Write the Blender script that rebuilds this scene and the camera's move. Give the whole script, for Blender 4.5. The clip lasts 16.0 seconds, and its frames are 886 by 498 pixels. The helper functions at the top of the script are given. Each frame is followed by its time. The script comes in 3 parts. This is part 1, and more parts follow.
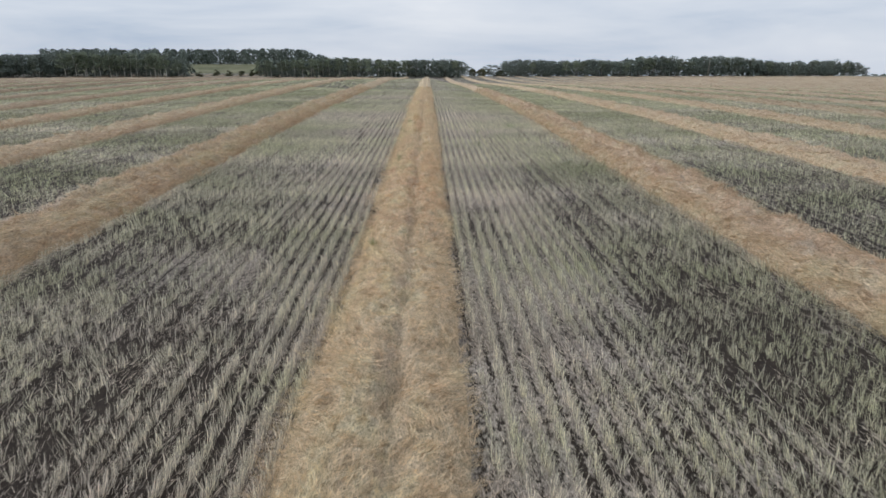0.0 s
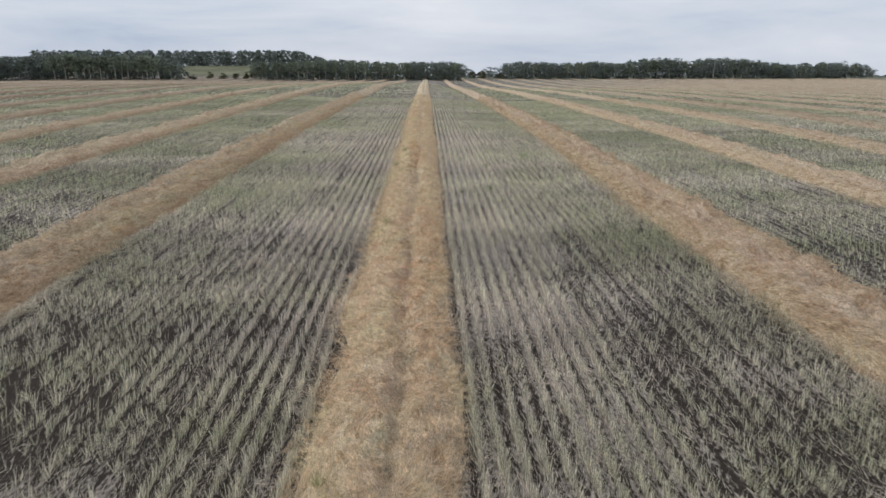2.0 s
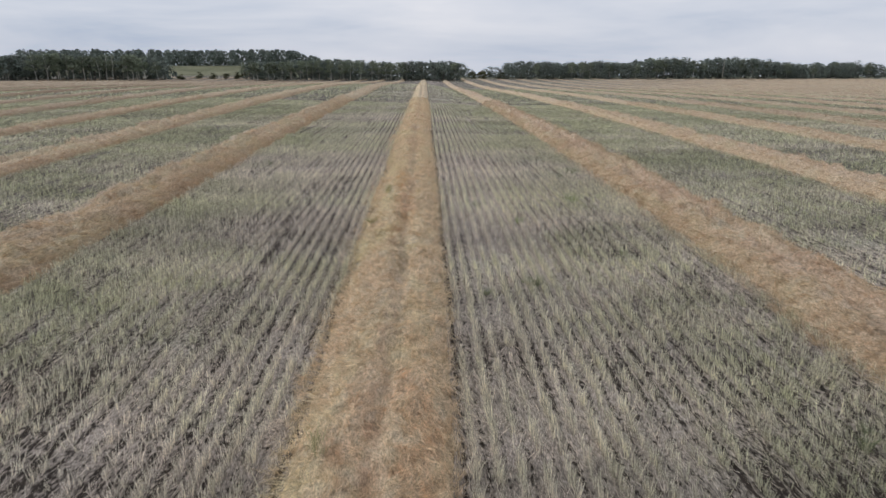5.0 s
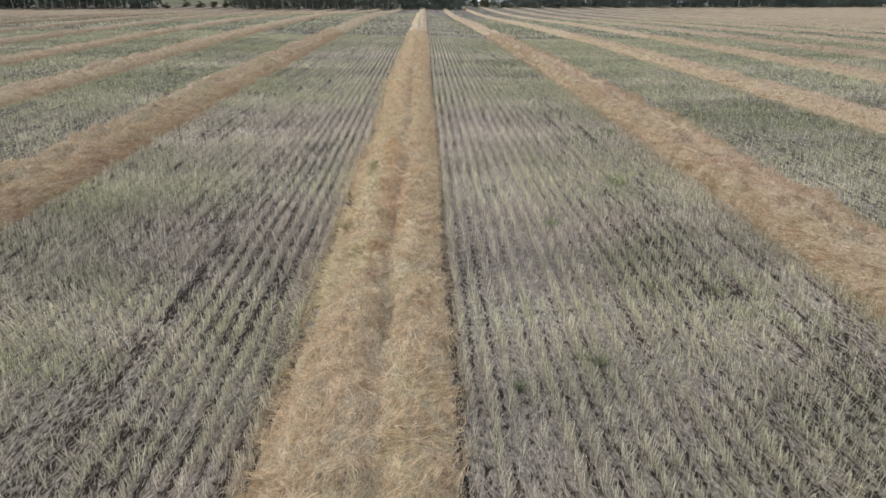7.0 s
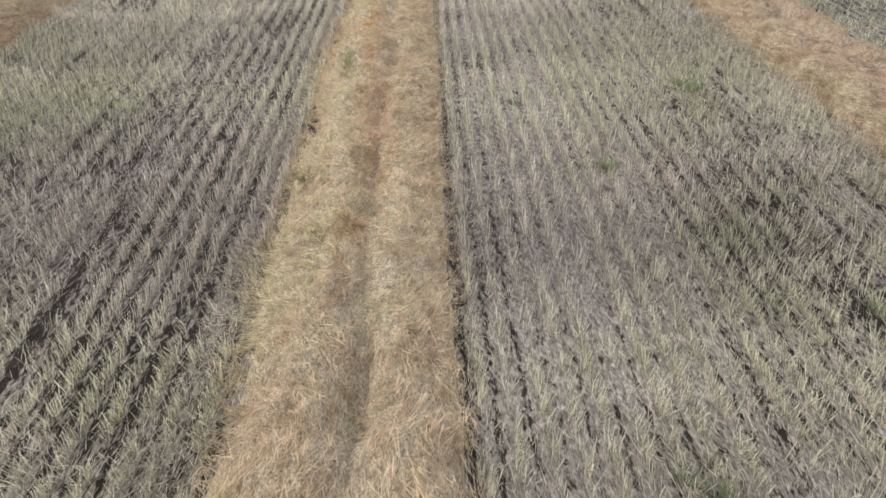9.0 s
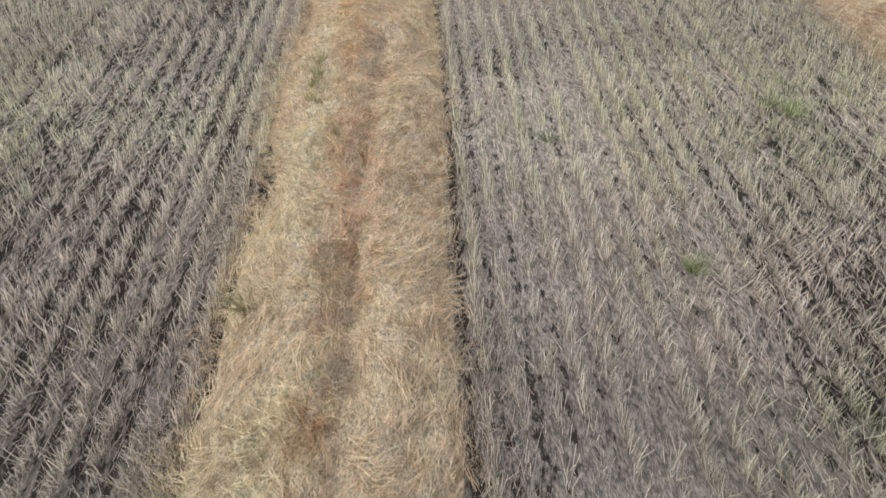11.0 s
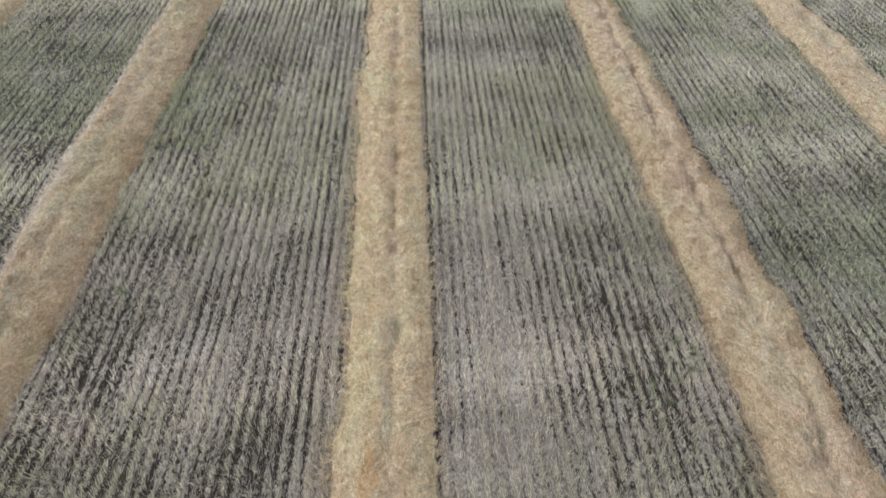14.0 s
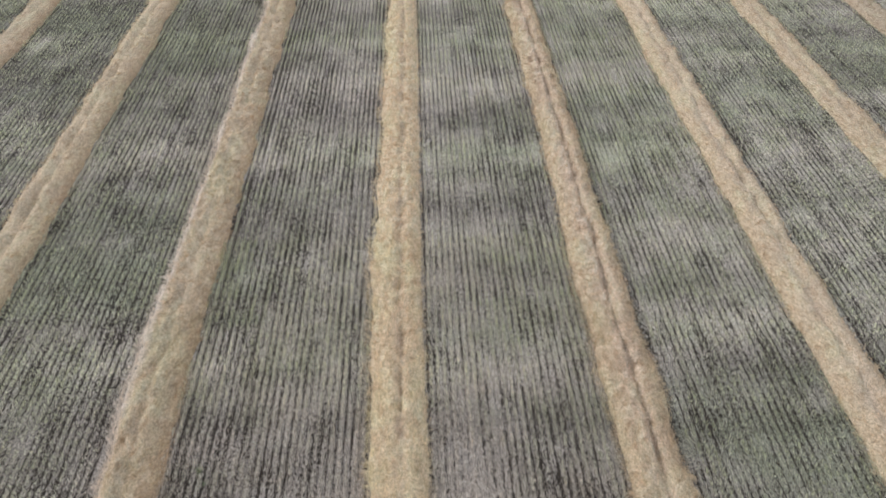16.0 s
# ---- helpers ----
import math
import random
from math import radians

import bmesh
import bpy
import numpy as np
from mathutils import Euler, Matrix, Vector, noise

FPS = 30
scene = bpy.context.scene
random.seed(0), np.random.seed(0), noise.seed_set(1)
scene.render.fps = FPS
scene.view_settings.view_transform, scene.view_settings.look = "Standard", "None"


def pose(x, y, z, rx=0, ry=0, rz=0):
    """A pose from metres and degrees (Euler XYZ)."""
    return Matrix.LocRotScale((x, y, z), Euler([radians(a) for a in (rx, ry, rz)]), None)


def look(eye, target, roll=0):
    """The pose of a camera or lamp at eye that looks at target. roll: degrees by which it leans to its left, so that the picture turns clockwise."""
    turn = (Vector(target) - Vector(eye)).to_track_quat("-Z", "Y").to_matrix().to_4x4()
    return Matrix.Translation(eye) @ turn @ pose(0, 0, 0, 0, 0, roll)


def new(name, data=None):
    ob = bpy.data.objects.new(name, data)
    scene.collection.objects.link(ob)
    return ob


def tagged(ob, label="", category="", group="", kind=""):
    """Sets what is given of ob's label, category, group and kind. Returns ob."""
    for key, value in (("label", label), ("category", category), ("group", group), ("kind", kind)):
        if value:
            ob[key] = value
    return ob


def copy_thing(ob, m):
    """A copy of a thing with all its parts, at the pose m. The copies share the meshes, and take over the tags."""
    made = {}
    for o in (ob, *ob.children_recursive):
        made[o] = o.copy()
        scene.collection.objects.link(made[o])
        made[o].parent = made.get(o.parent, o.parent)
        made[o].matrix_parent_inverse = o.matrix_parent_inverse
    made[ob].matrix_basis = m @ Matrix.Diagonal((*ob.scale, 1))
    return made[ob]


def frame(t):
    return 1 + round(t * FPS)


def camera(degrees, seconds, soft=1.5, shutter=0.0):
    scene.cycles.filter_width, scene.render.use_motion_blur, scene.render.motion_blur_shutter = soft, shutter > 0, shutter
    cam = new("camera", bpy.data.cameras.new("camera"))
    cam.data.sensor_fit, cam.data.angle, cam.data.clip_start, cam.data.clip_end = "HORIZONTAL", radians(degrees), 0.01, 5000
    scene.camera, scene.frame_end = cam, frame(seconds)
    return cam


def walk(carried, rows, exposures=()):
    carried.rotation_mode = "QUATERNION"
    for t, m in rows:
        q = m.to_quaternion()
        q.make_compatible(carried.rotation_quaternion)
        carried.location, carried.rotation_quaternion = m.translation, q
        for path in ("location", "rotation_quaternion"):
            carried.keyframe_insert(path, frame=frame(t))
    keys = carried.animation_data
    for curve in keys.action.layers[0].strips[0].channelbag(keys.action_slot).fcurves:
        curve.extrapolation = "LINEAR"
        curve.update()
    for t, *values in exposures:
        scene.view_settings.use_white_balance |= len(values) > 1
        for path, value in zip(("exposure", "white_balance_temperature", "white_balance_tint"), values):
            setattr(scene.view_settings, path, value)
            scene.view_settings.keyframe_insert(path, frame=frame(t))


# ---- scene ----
cam = camera(72.0, 16.0, shutter=0.18)
# seconds, x, y, z, yaw, pitch
PATH = [
    (0, 0.603, 0.000, 3.999, -1.355, -17.543),
    (0.5, 0.608, 1.461, 3.985, -1.402, -17.539),
    (1, 0.625, 3.138, 4.264, -1.415, -17.520),
    (1.5, 0.635, 4.894, 4.617, -1.443, -17.517),
    (2, 0.655, 6.634, 4.677, -1.452, -17.507),
    (2.5, 0.682, 8.449, 4.636, -1.478, -17.503),
    (3, 0.711, 10.320, 4.596, -1.502, -17.514),
    (3.5, 0.738, 12.171, 4.584, -1.498, -17.510),
    (4, 0.745, 14.040, 4.526, -1.517, -17.504),
    (4.5, 0.752, 15.712, 4.469, -1.539, -17.507),
    (5, 0.748, 17.210, 4.410, -1.583, -17.507),
    (5.2, 0.749, 17.766, 4.385, -1.603, -17.490),
    (7.3, 0.835, 22.955, 4.402, -1.581, -25.672),
    (7.5, 0.836, 23.383, 4.390, -1.600, -27.194),
    (8, 0.844, 24.413, 4.340, -1.682, -30.705),
    (8.2, 0.847, 24.801, 4.319, -1.725, -32.078),
    (10.3, 0.816, 28.547, 4.144, -2.318, -44.021),
    (10.5, 0.819, 28.869, 4.147, -2.354, -44.274),
    (11, 0.830, 29.646, 4.121, -2.409, -44.614),
    (11.5, 0.860, 30.433, 4.084, -2.340, -44.885),
    (12, 0.891, 31.263, 4.283, -2.268, -45.048),
    (12.5, 0.929, 32.167, 5.380, -2.171, -45.118),
    (13, 0.958, 33.050, 7.104, -2.087, -45.292),
    (13.5, 0.972, 33.767, 9.056, -2.179, -45.354),
    (14, 1.015, 34.190, 11.041, -2.321, -45.756),
    (14.5, 1.088, 34.543, 12.986, -2.391, -46.014),
    (15, 1.145, 34.833, 14.929, -2.426, -46.216),
    (15.5, 1.173, 35.114, 16.860, -2.420, -46.417),
    (16, 1.192, 35.335, 18.825, -2.412, -46.546),
]
EXPOSURES = [(0, -0.76, 6350, 11), (3, -0.79, 6450, 13), (5.2, -0.82, 6480, 14), (7.3, -0.59, 6530, 12), (10.3, -0.38, 6570, 14), (12.2, -0.44, 6480, 12), (13, -0.43, 6350, 9), (14.5, -0.40, 6320, 9), (16, -0.38, 6300, 11)]
walk(cam, [(t, pose(x, y, z, 90 + pitch, 0, yaw)) for t, x, y, z, yaw, pitch in PATH], EXPOSURES)

# ---- light: an overcast sky ----
SUN_HEIGHT, SUN_TURN = radians(37), radians(285)
world = bpy.data.worlds.new("overcast_sky")
scene.world = world
world.use_nodes = True
wn, wl = world.node_tree.nodes, world.node_tree.links
wn.clear()


def wnode(kind, **values):
    n = wn.new(kind)
    for key, value in values.items():
        n.inputs[key.replace("_", " ")].default_value = value
    return n


coord = wn.new("ShaderNodeTexCoord")
sky = wn.new("ShaderNodeTexSky")
sky.sky_type, sky.sun_disc = "NISHITA", False
sky.sun_elevation, sky.sun_rotation = SUN_HEIGHT, SUN_TURN
dim = wn.new("ShaderNodeVectorMath")
dim.operation = "SCALE"
dim.inputs["Scale"].default_value = 0.10
wl.new(sky.outputs[0], dim.inputs[0])
stretch = wn.new("ShaderNodeMapping")
stretch.inputs["Rotation"].default_value = (0, 0, radians(140))
stretch.inputs["Scale"].default_value = (1.6, 1.6, 10.5)
wl.new(coord.outputs["Generated"], stretch.inputs["Vector"])
cloud_noise = wnode("ShaderNodeTexNoise", Scale=1.5, Detail=5.0, Roughness=0.55, Distortion=0.3)
wl.new(stretch.outputs[0], cloud_noise.inputs["Vector"])
cloud_ramp = wn.new("ShaderNodeValToRGB")
for e, (place, colour) in zip((cloud_ramp.color_ramp.elements[0], cloud_ramp.color_ramp.elements[1], cloud_ramp.color_ramp.elements.new(0.52)),
                              ((0.30, (0.47, 0.56, 0.69, 1)), (0.68, (0.82, 0.865, 0.945, 1)), (0.5, (0.655, 0.715, 0.80, 1)))):
    e.position, e.color = place, colour
wl.new(cloud_noise.outputs["Fac"], cloud_ramp.inputs[0])
over = wn.new("ShaderNodeMix")
over.data_type = "RGBA"
over.inputs["Factor"].default_value = 0.93
wl.new(dim.outputs[0], over.inputs[6])
wl.new(cloud_ramp.outputs[0], over.inputs[7])
# an overcast sky is about three times as bright overhead as at the horizon
split = wn.new("ShaderNodeSeparateXYZ")
wl.new(coord.outputs["Generated"], split.inputs[0])
lift = wn.new("ShaderNodeMapRange")
for n, v in zip((1, 2, 3, 4), (0.0, 1.0, 1.62, 1.75)):
    lift.inputs[n].default_value = v
wl.new(split.outputs["Z"], lift.inputs[0])
back = wn.new("ShaderNodeBackground")
wl.new(over.outputs[2], back.inputs["Color"])
wl.new(lift.outputs[0], back.inputs["Strength"])
wout = wn.new("ShaderNodeOutputWorld")
wl.new(back.outputs[0], wout.inputs["Surface"])

sun_data = bpy.data.lights.new("sun", "SUN")
sun_data.energy, sun_data.angle, sun_data.color = 2.2, radians(14), (1.0, 0.95, 0.88)
sun = new("sun", sun_data)
sun.matrix_world = look((0, 0, 60), (60 * math.sin(SUN_TURN) * -1 / math.tan(SUN_HEIGHT), -60 * math.cos(SUN_TURN) / math.tan(SUN_HEIGHT), 0))


# ---- materials ----
PITCH, ROW = 8.15, 0.254  # metres from windrow to windrow, and from drilled row to drilled row


class Mat:
    """A small wrapper that adds nodes to a principled material."""

    def __init__(self, name, rough=0.8):
        self.mat = bpy.data.materials.new(name)
        self.mat.use_nodes = True
        self.nodes, self.links = self.mat.node_tree.nodes, self.mat.node_tree.links
        self.bsdf = self.nodes["Principled BSDF"]
        self.bsdf.inputs["Roughness"].default_value = rough
        self.bsdf.inputs["Specular IOR Level"].default_value = 0.25

    def link(self, a, b):
        self.links.new(a, b)

    def place(self, scale=(1, 1, 1)):
        c = self.nodes.new("ShaderNodeNewGeometry")
        m = self.nodes.new("ShaderNodeMapping")
        m.inputs["Scale"].default_value = scale
        self.link(c.outputs["Position"], m.inputs["Vector"])
        return m.outputs[0]

    def noise(self, vector, scale, detail=4.0, rough=0.55, distort=0.0):
        n = self.nodes.new("ShaderNodeTexNoise")
        n.inputs["Scale"].default_value, n.inputs["Detail"].default_value = scale, detail
        n.inputs["Roughness"].default_value, n.inputs["Distortion"].default_value = rough, distort
        self.link(vector, n.inputs["Vector"])
        return n.outputs["Fac"]

    def ramp(self, value, stops):
        r = self.nodes.new("ShaderNodeValToRGB")
        while len(r.color_ramp.elements) < len(stops):
            r.color_ramp.elements.new(0.5)
        for e, (place, c) in zip(r.color_ramp.elements, stops):
            e.position = place
            e.color = (c, c, c, 1) if isinstance(c, (int, float)) else (*c, 1)
        self.link(value, r.inputs[0])
        return r.outputs[0]

    def mix(self, factor, a, b, blend="MIX"):
        m = self.nodes.new("ShaderNodeMix")
        m.data_type, m.blend_type = "RGBA", blend
        for value, socket in ((factor, m.inputs[0]), (a, m.inputs[6]), (b, m.inputs[7])):
            if isinstance(value, (int, float)):
                socket.default_value = value if socket == m.inputs[0] else (value, value, value, 1)
            elif isinstance(value, tuple):
                socket.default_value = (*value, 1)
            else:
                self.link(value, socket)
        return m.outputs[2]

    def span(self, value, a, b, low, high):
        r = self.nodes.new("ShaderNodeMapRange")
        for n, v in zip((1, 2, 3, 4), (a, b, low, high)):
            r.inputs[n].default_value = v
        self.link(value, r.inputs[0])
        return r.outputs[0]

    def calc(self, operation, a, b=0.0):
        n = self.nodes.new("ShaderNodeMath")
        n.operation = operation
        for value, socket in ((a, n.inputs[0]), (b, n.inputs[1])):
            if isinstance(value, (int, float)):
                socket.default_value = value
            else:
                self.link(value, socket)
        return n.outputs[0]

    def axes(self):
        split = self.nodes.new("ShaderNodeSeparateXYZ")
        self.link(self.nodes.new("ShaderNodeNewGeometry").outputs["Position"], split.inputs[0])
        return split.outputs[0], split.outputs[1]

    def patch(self, x, y, wide, long):
        """1 in the middle of an oval patch of the field, 0 from its rim outwards."""
        m = self.nodes.new("ShaderNodeMapping")
        m.vector_type = "POINT"
        m.inputs["Scale"].default_value, m.inputs["Location"].default_value = (1 / wide, 1 / long, 0), (-x / wide, -y / long, 0)
        self.link(self.nodes.new("ShaderNodeNewGeometry").outputs["Position"], m.inputs["Vector"])
        size = self.nodes.new("ShaderNodeVectorMath")
        size.operation = "LENGTH"
        self.link(m.outputs[0], size.inputs[0])
        return self.span(size.outputs["Value"], 0.35, 1.0, 1.0, 0.0)

    def island(self):
        return self.nodes.new("ShaderNodeNewGeometry").outputs["Random Per Island"]

    def each(self):
        return self.nodes.new("ShaderNodeObjectInfo").outputs["Random"]

    def bump(self, height, strength, distance):
        b = self.nodes.new("ShaderNodeBump")
        b.inputs["Strength"].default_value, b.inputs["Distance"].default_value = strength, distance
        self.link(height, b.inputs["Height"])
        self.link(b.outputs[0], self.bsdf.inputs["Normal"])

    def colour(self, c):
        if isinstance(c, tuple):
            self.bsdf.inputs["Base Color"].default_value = (*c, 1)
        else:
            self.link(c, self.bsdf.inputs["Base Color"])
        return self.mat

    def thin(self, c, share):
        """Thin dry stalks and leaves let part of the light through."""
        self.colour(c)
        through_light = self.nodes.new("ShaderNodeBsdfTranslucent")
        both = self.nodes.new("ShaderNodeMixShader")
        both.inputs[0].default_value = share
        self.link(c, through_light.inputs["Color"])
        self.link(self.bsdf.outputs[0], both.inputs[1])
        self.link(through_light.outputs[0], both.inputs[2])
        self.link(both.outputs[0], self.nodes["Material Output"].inputs["Surface"])
        return self.mat


# where the straw cover is thin (more than 0) or thick (less): x, y, half width, half length, how much
THIN = [(-2.6, 6.0, 2.2, 4.5, 0.10), (-1.9, 16.0, 1.3, 7.0, 0.11), (-4.5, 11.5, 2.6, 1.6, -0.05), (3.2, 10.5, 2.6, 2.0, -0.06),
        (5.2, 9.0, 1.6, 5.0, 0.07), (5.4, 33.0, 1.7, 4.0, 0.05), (-2.4, 31.5, 1.6, 4.0, 0.03), (-2.4, 39.6, 1.4, 1.6, 0.06),
        (5.6, 41.5, 1.3, 3.5, 0.045), (-6.0, 40.0, 1.4, 5.0, 0.03), (2.4, 41.0, 1.4, 4.0, -0.05), (3.0, 22.5, 2.0, 3.0, -0.03), (-3.4, 35.5, 2.6, 4.5, 0.03), (2.4, 32.5, 2.0, 6.0, -0.035), (-4.2, 15.5, 3.0, 3.0, 0.10), (1.9, 14.6, 0.9, 2.2, 0.08)]


def field_tint(m, dry, mid, green, shift=0.0, greener=1.0, banded=1.0):
    """Dry, grey and green patches, drawn out across the drilled rows, with finer mottling."""
    x, y = m.axes()
    wide = m.noise(m.place((0.05, 0.13, 0.05)), 1.0, 4.0, 0.6)
    fine = m.noise(m.place((0.6, 1.0, 0.6)), 1.0, 3.0, 0.6)
    both = m.calc("ADD", m.mix(0.3, wide, fine), shift)
    # greener away from the middle windrow
    aside = m.calc("ABSOLUTE", x)
    for value in (m.calc("MULTIPLY", m.span(aside, 2.5, 6.0, 0.0, greener), m.span(y, 28.0, 38.0, 0.08, 0.055)), m.span(aside, 8.0, 12.0, 0.0, 0.065), m.span(y, 40.0, 80.0, -0.01, 0.09 * greener)):
        both = m.calc("ADD", both, value)
    tint = m.ramp(both, [(0.44, dry), (0.54, mid), (0.70, green)])
    # paler bands where the straw was flattened across the drilling
    bands = m.ramp(m.noise(m.place((0.03, 0.26, 0.05)), 1.0, 3.0, 0.5), [(0.36, 1 - 0.3 * banded), (0.64, 1 + 0.3 * banded)])
    return m.mix(1.0, tint, bands, "MULTIPLY")


def make_soil():
    """Straw litter over dark soil that lies open in the furrows, rough grass beyond the field."""
    m = Mat("field_soil", 0.95)
    x, y = m.axes()
    # the drilled rows, with the furrows half way between them
    stray = m.span(m.noise(m.place((1.5, 0.6, 1)), 1.0, 2.0, 0.5), 0.0, 1.0, -1.1, 1.1)
    rows = m.calc("COSINE", m.calc("ADD", m.calc("MULTIPLY", x, 2 * math.pi / ROW), stray))
    gaps = m.noise(m.place((20, 8.0, 10)), 1.0, 5.0, 0.7, 0.2)
    lanes = m.noise(m.place((1 / ROW, 0.3, 1)), 1.0, 3.0, 0.6)
    loose = m.noise(m.place((0.55, 0.45, 0.5)), 1.0, 4.0, 0.6)
    bare = m.mix(0.42, gaps, m.mix(0.5, lanes, loose))
    # the furrows show in places only
    clear = m.ramp(m.noise(m.place((0.9, 0.3, 1)), 1.0, 3.0, 0.6), [(0.42, 0.3), (0.62, 0.9)])
    bare = m.calc("ADD", bare, m.calc("MULTIPLY", clear, m.span(rows, -1.0, -0.1, 0.065, -0.045)))
    aside = m.calc("ABSOLUTE", x)
    for value in (m.span(aside, 3.4, 5.0, 0.0, 0.02), m.span(aside, 8.0, 10.0, 0.0, -0.004), m.span(x, -0.5, 0.5, 0.018, 0.0), m.calc("MULTIPLY", m.span(aside, 2.0, 4.0, 0.0, 0.06), m.span(y, 18.0, 30.0, 1.0, 0.0))):
        bare = m.calc("ADD", bare, value)
    for px, py, wide, long, much in THIN:
        bare = m.calc("ADD", bare, m.calc("MULTIPLY", m.patch(px, py, wide, long), much))
    # a bare strip along one foot of each windrow, which also paints its shadow
    off_middle = m.calc("SUBTRACT", x, m.calc("MULTIPLY", m.calc("ROUND", m.calc("DIVIDE", x, PITCH)), PITCH))
    foot = m.calc("ABSOLUTE", m.calc("SUBTRACT", off_middle, 1.2))
    bare = m.calc("ADD", bare, m.span(foot, 0.04, 0.16, 0.04, 0.0))
    bare = m.ramp(bare, [(0.512, 0.0), (0.558, 1.0)])
    fibres = m.noise(m.place((80, 24, 60)), 1.0, 6.0, 0.8, 0.6)
    clods = m.noise(m.place((9, 6, 9)), 1.0, 8.0, 0.7)
    earth = m.ramp(clods, [(0.3, (0.018, 0.0135, 0.0105)), (0.7, (0.062, 0.048, 0.037))])
    straw = field_tint(m, (0.44, 0.378, 0.322), (0.41, 0.36, 0.30), (0.33, 0.325, 0.235), 0.0, 0.3)
    straw = m.mix(1.0, straw, m.mix(1.0, m.ramp(fibres, [(0.36, 0.28), (0.5, 0.9), (0.64, 1.6)]), m.ramp(m.noise(m.place((22, 9, 20)), 1.0, 4.0, 0.7), [(0.38, 0.55), (0.62, 1.35)]), "MULTIPLY"), "MULTIPLY")
    field = m.mix(bare, straw, earth)
    grass = m.ramp(m.noise(m.place((0.06, 0.06, 0.06)), 1.0, 6.0, 0.65), [(0.35, (0.11, 0.125, 0.065)), (0.65, (0.24, 0.23, 0.14))])
    height = m.calc("ADD", m.calc("MULTIPLY", rows, 0.2), m.calc("ADD", clods, fibres))
    m.bump(m.mix(bare, height, m.calc("SUBTRACT", clods, 0.5)), 0.7, 0.05)
    return m.colour(m.mix(m.span(y, 300.0, 312.0, 0.0, 1.0), field, grass))


def make_stubble(name, dry, mid, green, shift):
    m = Mat(name, 0.75)
    base = field_tint(m, dry, mid, green, shift, 1.0, 0.45)
    vary = m.ramp(m.island(), [(0.0, 0.3), (0.5, 0.92), (1.0, 1.65)])
    return m.thin(m.mix(1.0, base, vary, "MULTIPLY"), 0.45)


def straw_base(m):
    split = m.nodes.new("ShaderNodeSeparateXYZ")
    m.link(m.place((1, 1, 1)), split.inputs[0])
    off = m.nodes.new("ShaderNodeMath")
    off.operation = "SUBTRACT"
    m.link(split.outputs["X"], off.inputs[0])
    off.inputs[1].default_value = 0.12
    gap = m.nodes.new("ShaderNodeMath")
    gap.operation = "ABSOLUTE"
    m.link(off.outputs[0], gap.inputs[0])
    patch = m.mix(0.4, m.noise(m.place((0.8, 0.3, 0.5)), 1.0, 4.0, 0.6), m.noise(m.place((3.2, 1.8, 2.0)), 1.0, 3.0, 0.6))
    patch = m.mix(1.0, patch, m.mix(m.span(gap.outputs[0], 1.3, 1.8, 0.0, 1.0), m.span(split.outputs["X"], -0.3, 0.4, 0.05, 0.0), 0.02), "ADD")
    base = m.ramp(patch, [(0.36, (0.69, 0.54, 0.37)), (0.5, (0.73, 0.59, 0.405)), (0.64, (0.74, 0.645, 0.43))])
    # red-brown chaff along the open furrow of the middle windrow
    chaff = m.mix(1.0, m.span(gap.outputs[0], 0.04, 0.30, 0.62, 0.0), m.ramp(m.noise(m.place((4.5, 1.7, 2)), 1.0, 4.0, 0.65), [(0.44, 0.0), (0.62, 1.0)]), "MULTIPLY")
    # sheaves an arm long, browner and paler at random
    sheaves = m.ramp(m.noise(m.place((5.5, 3.6, 5.0)), 1.0, 4.0, 0.6, 0.8), [(0.34, (0.80, 0.73, 0.66)), (0.47, (0.98, 0.97, 0.95)), (0.64, (1.08, 1.08, 1.09))])
    base = m.mix(1.0, base, sheaves, "MULTIPLY")
    # tufts of a hand's width, darker and paler
    tufts = m.ramp(m.noise(m.place((17, 11, 15)), 1.0, 5.0, 0.65, 0.6), [(0.38, 0.78), (0.5, 1.02), (0.62, 1.22)])
    base = m.mix(1.0, base, tufts, "MULTIPLY")
    # a fluffy rim along one side of the next windrow, its light painted pale
    rim = m.mix(1.0, m.span(split.outputs["X"], -9.2, -8.8, 0.75, 0.0), m.span(split.outputs["X"], -9.9, -9.75, 0.0, 1.0), "MULTIPLY")
    base = m.mix(m.span(gap.outputs[0], 1.3, 1.8, 0.0, 1.0), base, m.mix(1.0, base, (0.86, 0.835, 0.835), "MULTIPLY"))
    # browner straw low on their flanks, plus painted shade on the down-sun one
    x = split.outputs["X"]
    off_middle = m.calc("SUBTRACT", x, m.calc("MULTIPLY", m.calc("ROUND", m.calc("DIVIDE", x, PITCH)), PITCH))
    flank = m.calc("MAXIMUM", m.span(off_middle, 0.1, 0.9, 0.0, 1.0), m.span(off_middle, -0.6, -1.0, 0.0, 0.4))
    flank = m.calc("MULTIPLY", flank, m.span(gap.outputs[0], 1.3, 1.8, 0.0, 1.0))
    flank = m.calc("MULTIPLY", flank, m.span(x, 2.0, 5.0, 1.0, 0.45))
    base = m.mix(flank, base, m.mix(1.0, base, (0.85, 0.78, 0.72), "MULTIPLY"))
    # paler crests on the next windrows on the other side
    crest = m.calc("MULTIPLY", m.span(m.calc("ABSOLUTE", m.calc("SUBTRACT", off_middle, 0.15)), 0.25, 0.7, 1.0, 0.0), m.calc("MULTIPLY", m.span(x, 4.0, 6.0, 0.0, 1.0), m.span(x, 14.0, 20.0, 1.0, 0.0)))
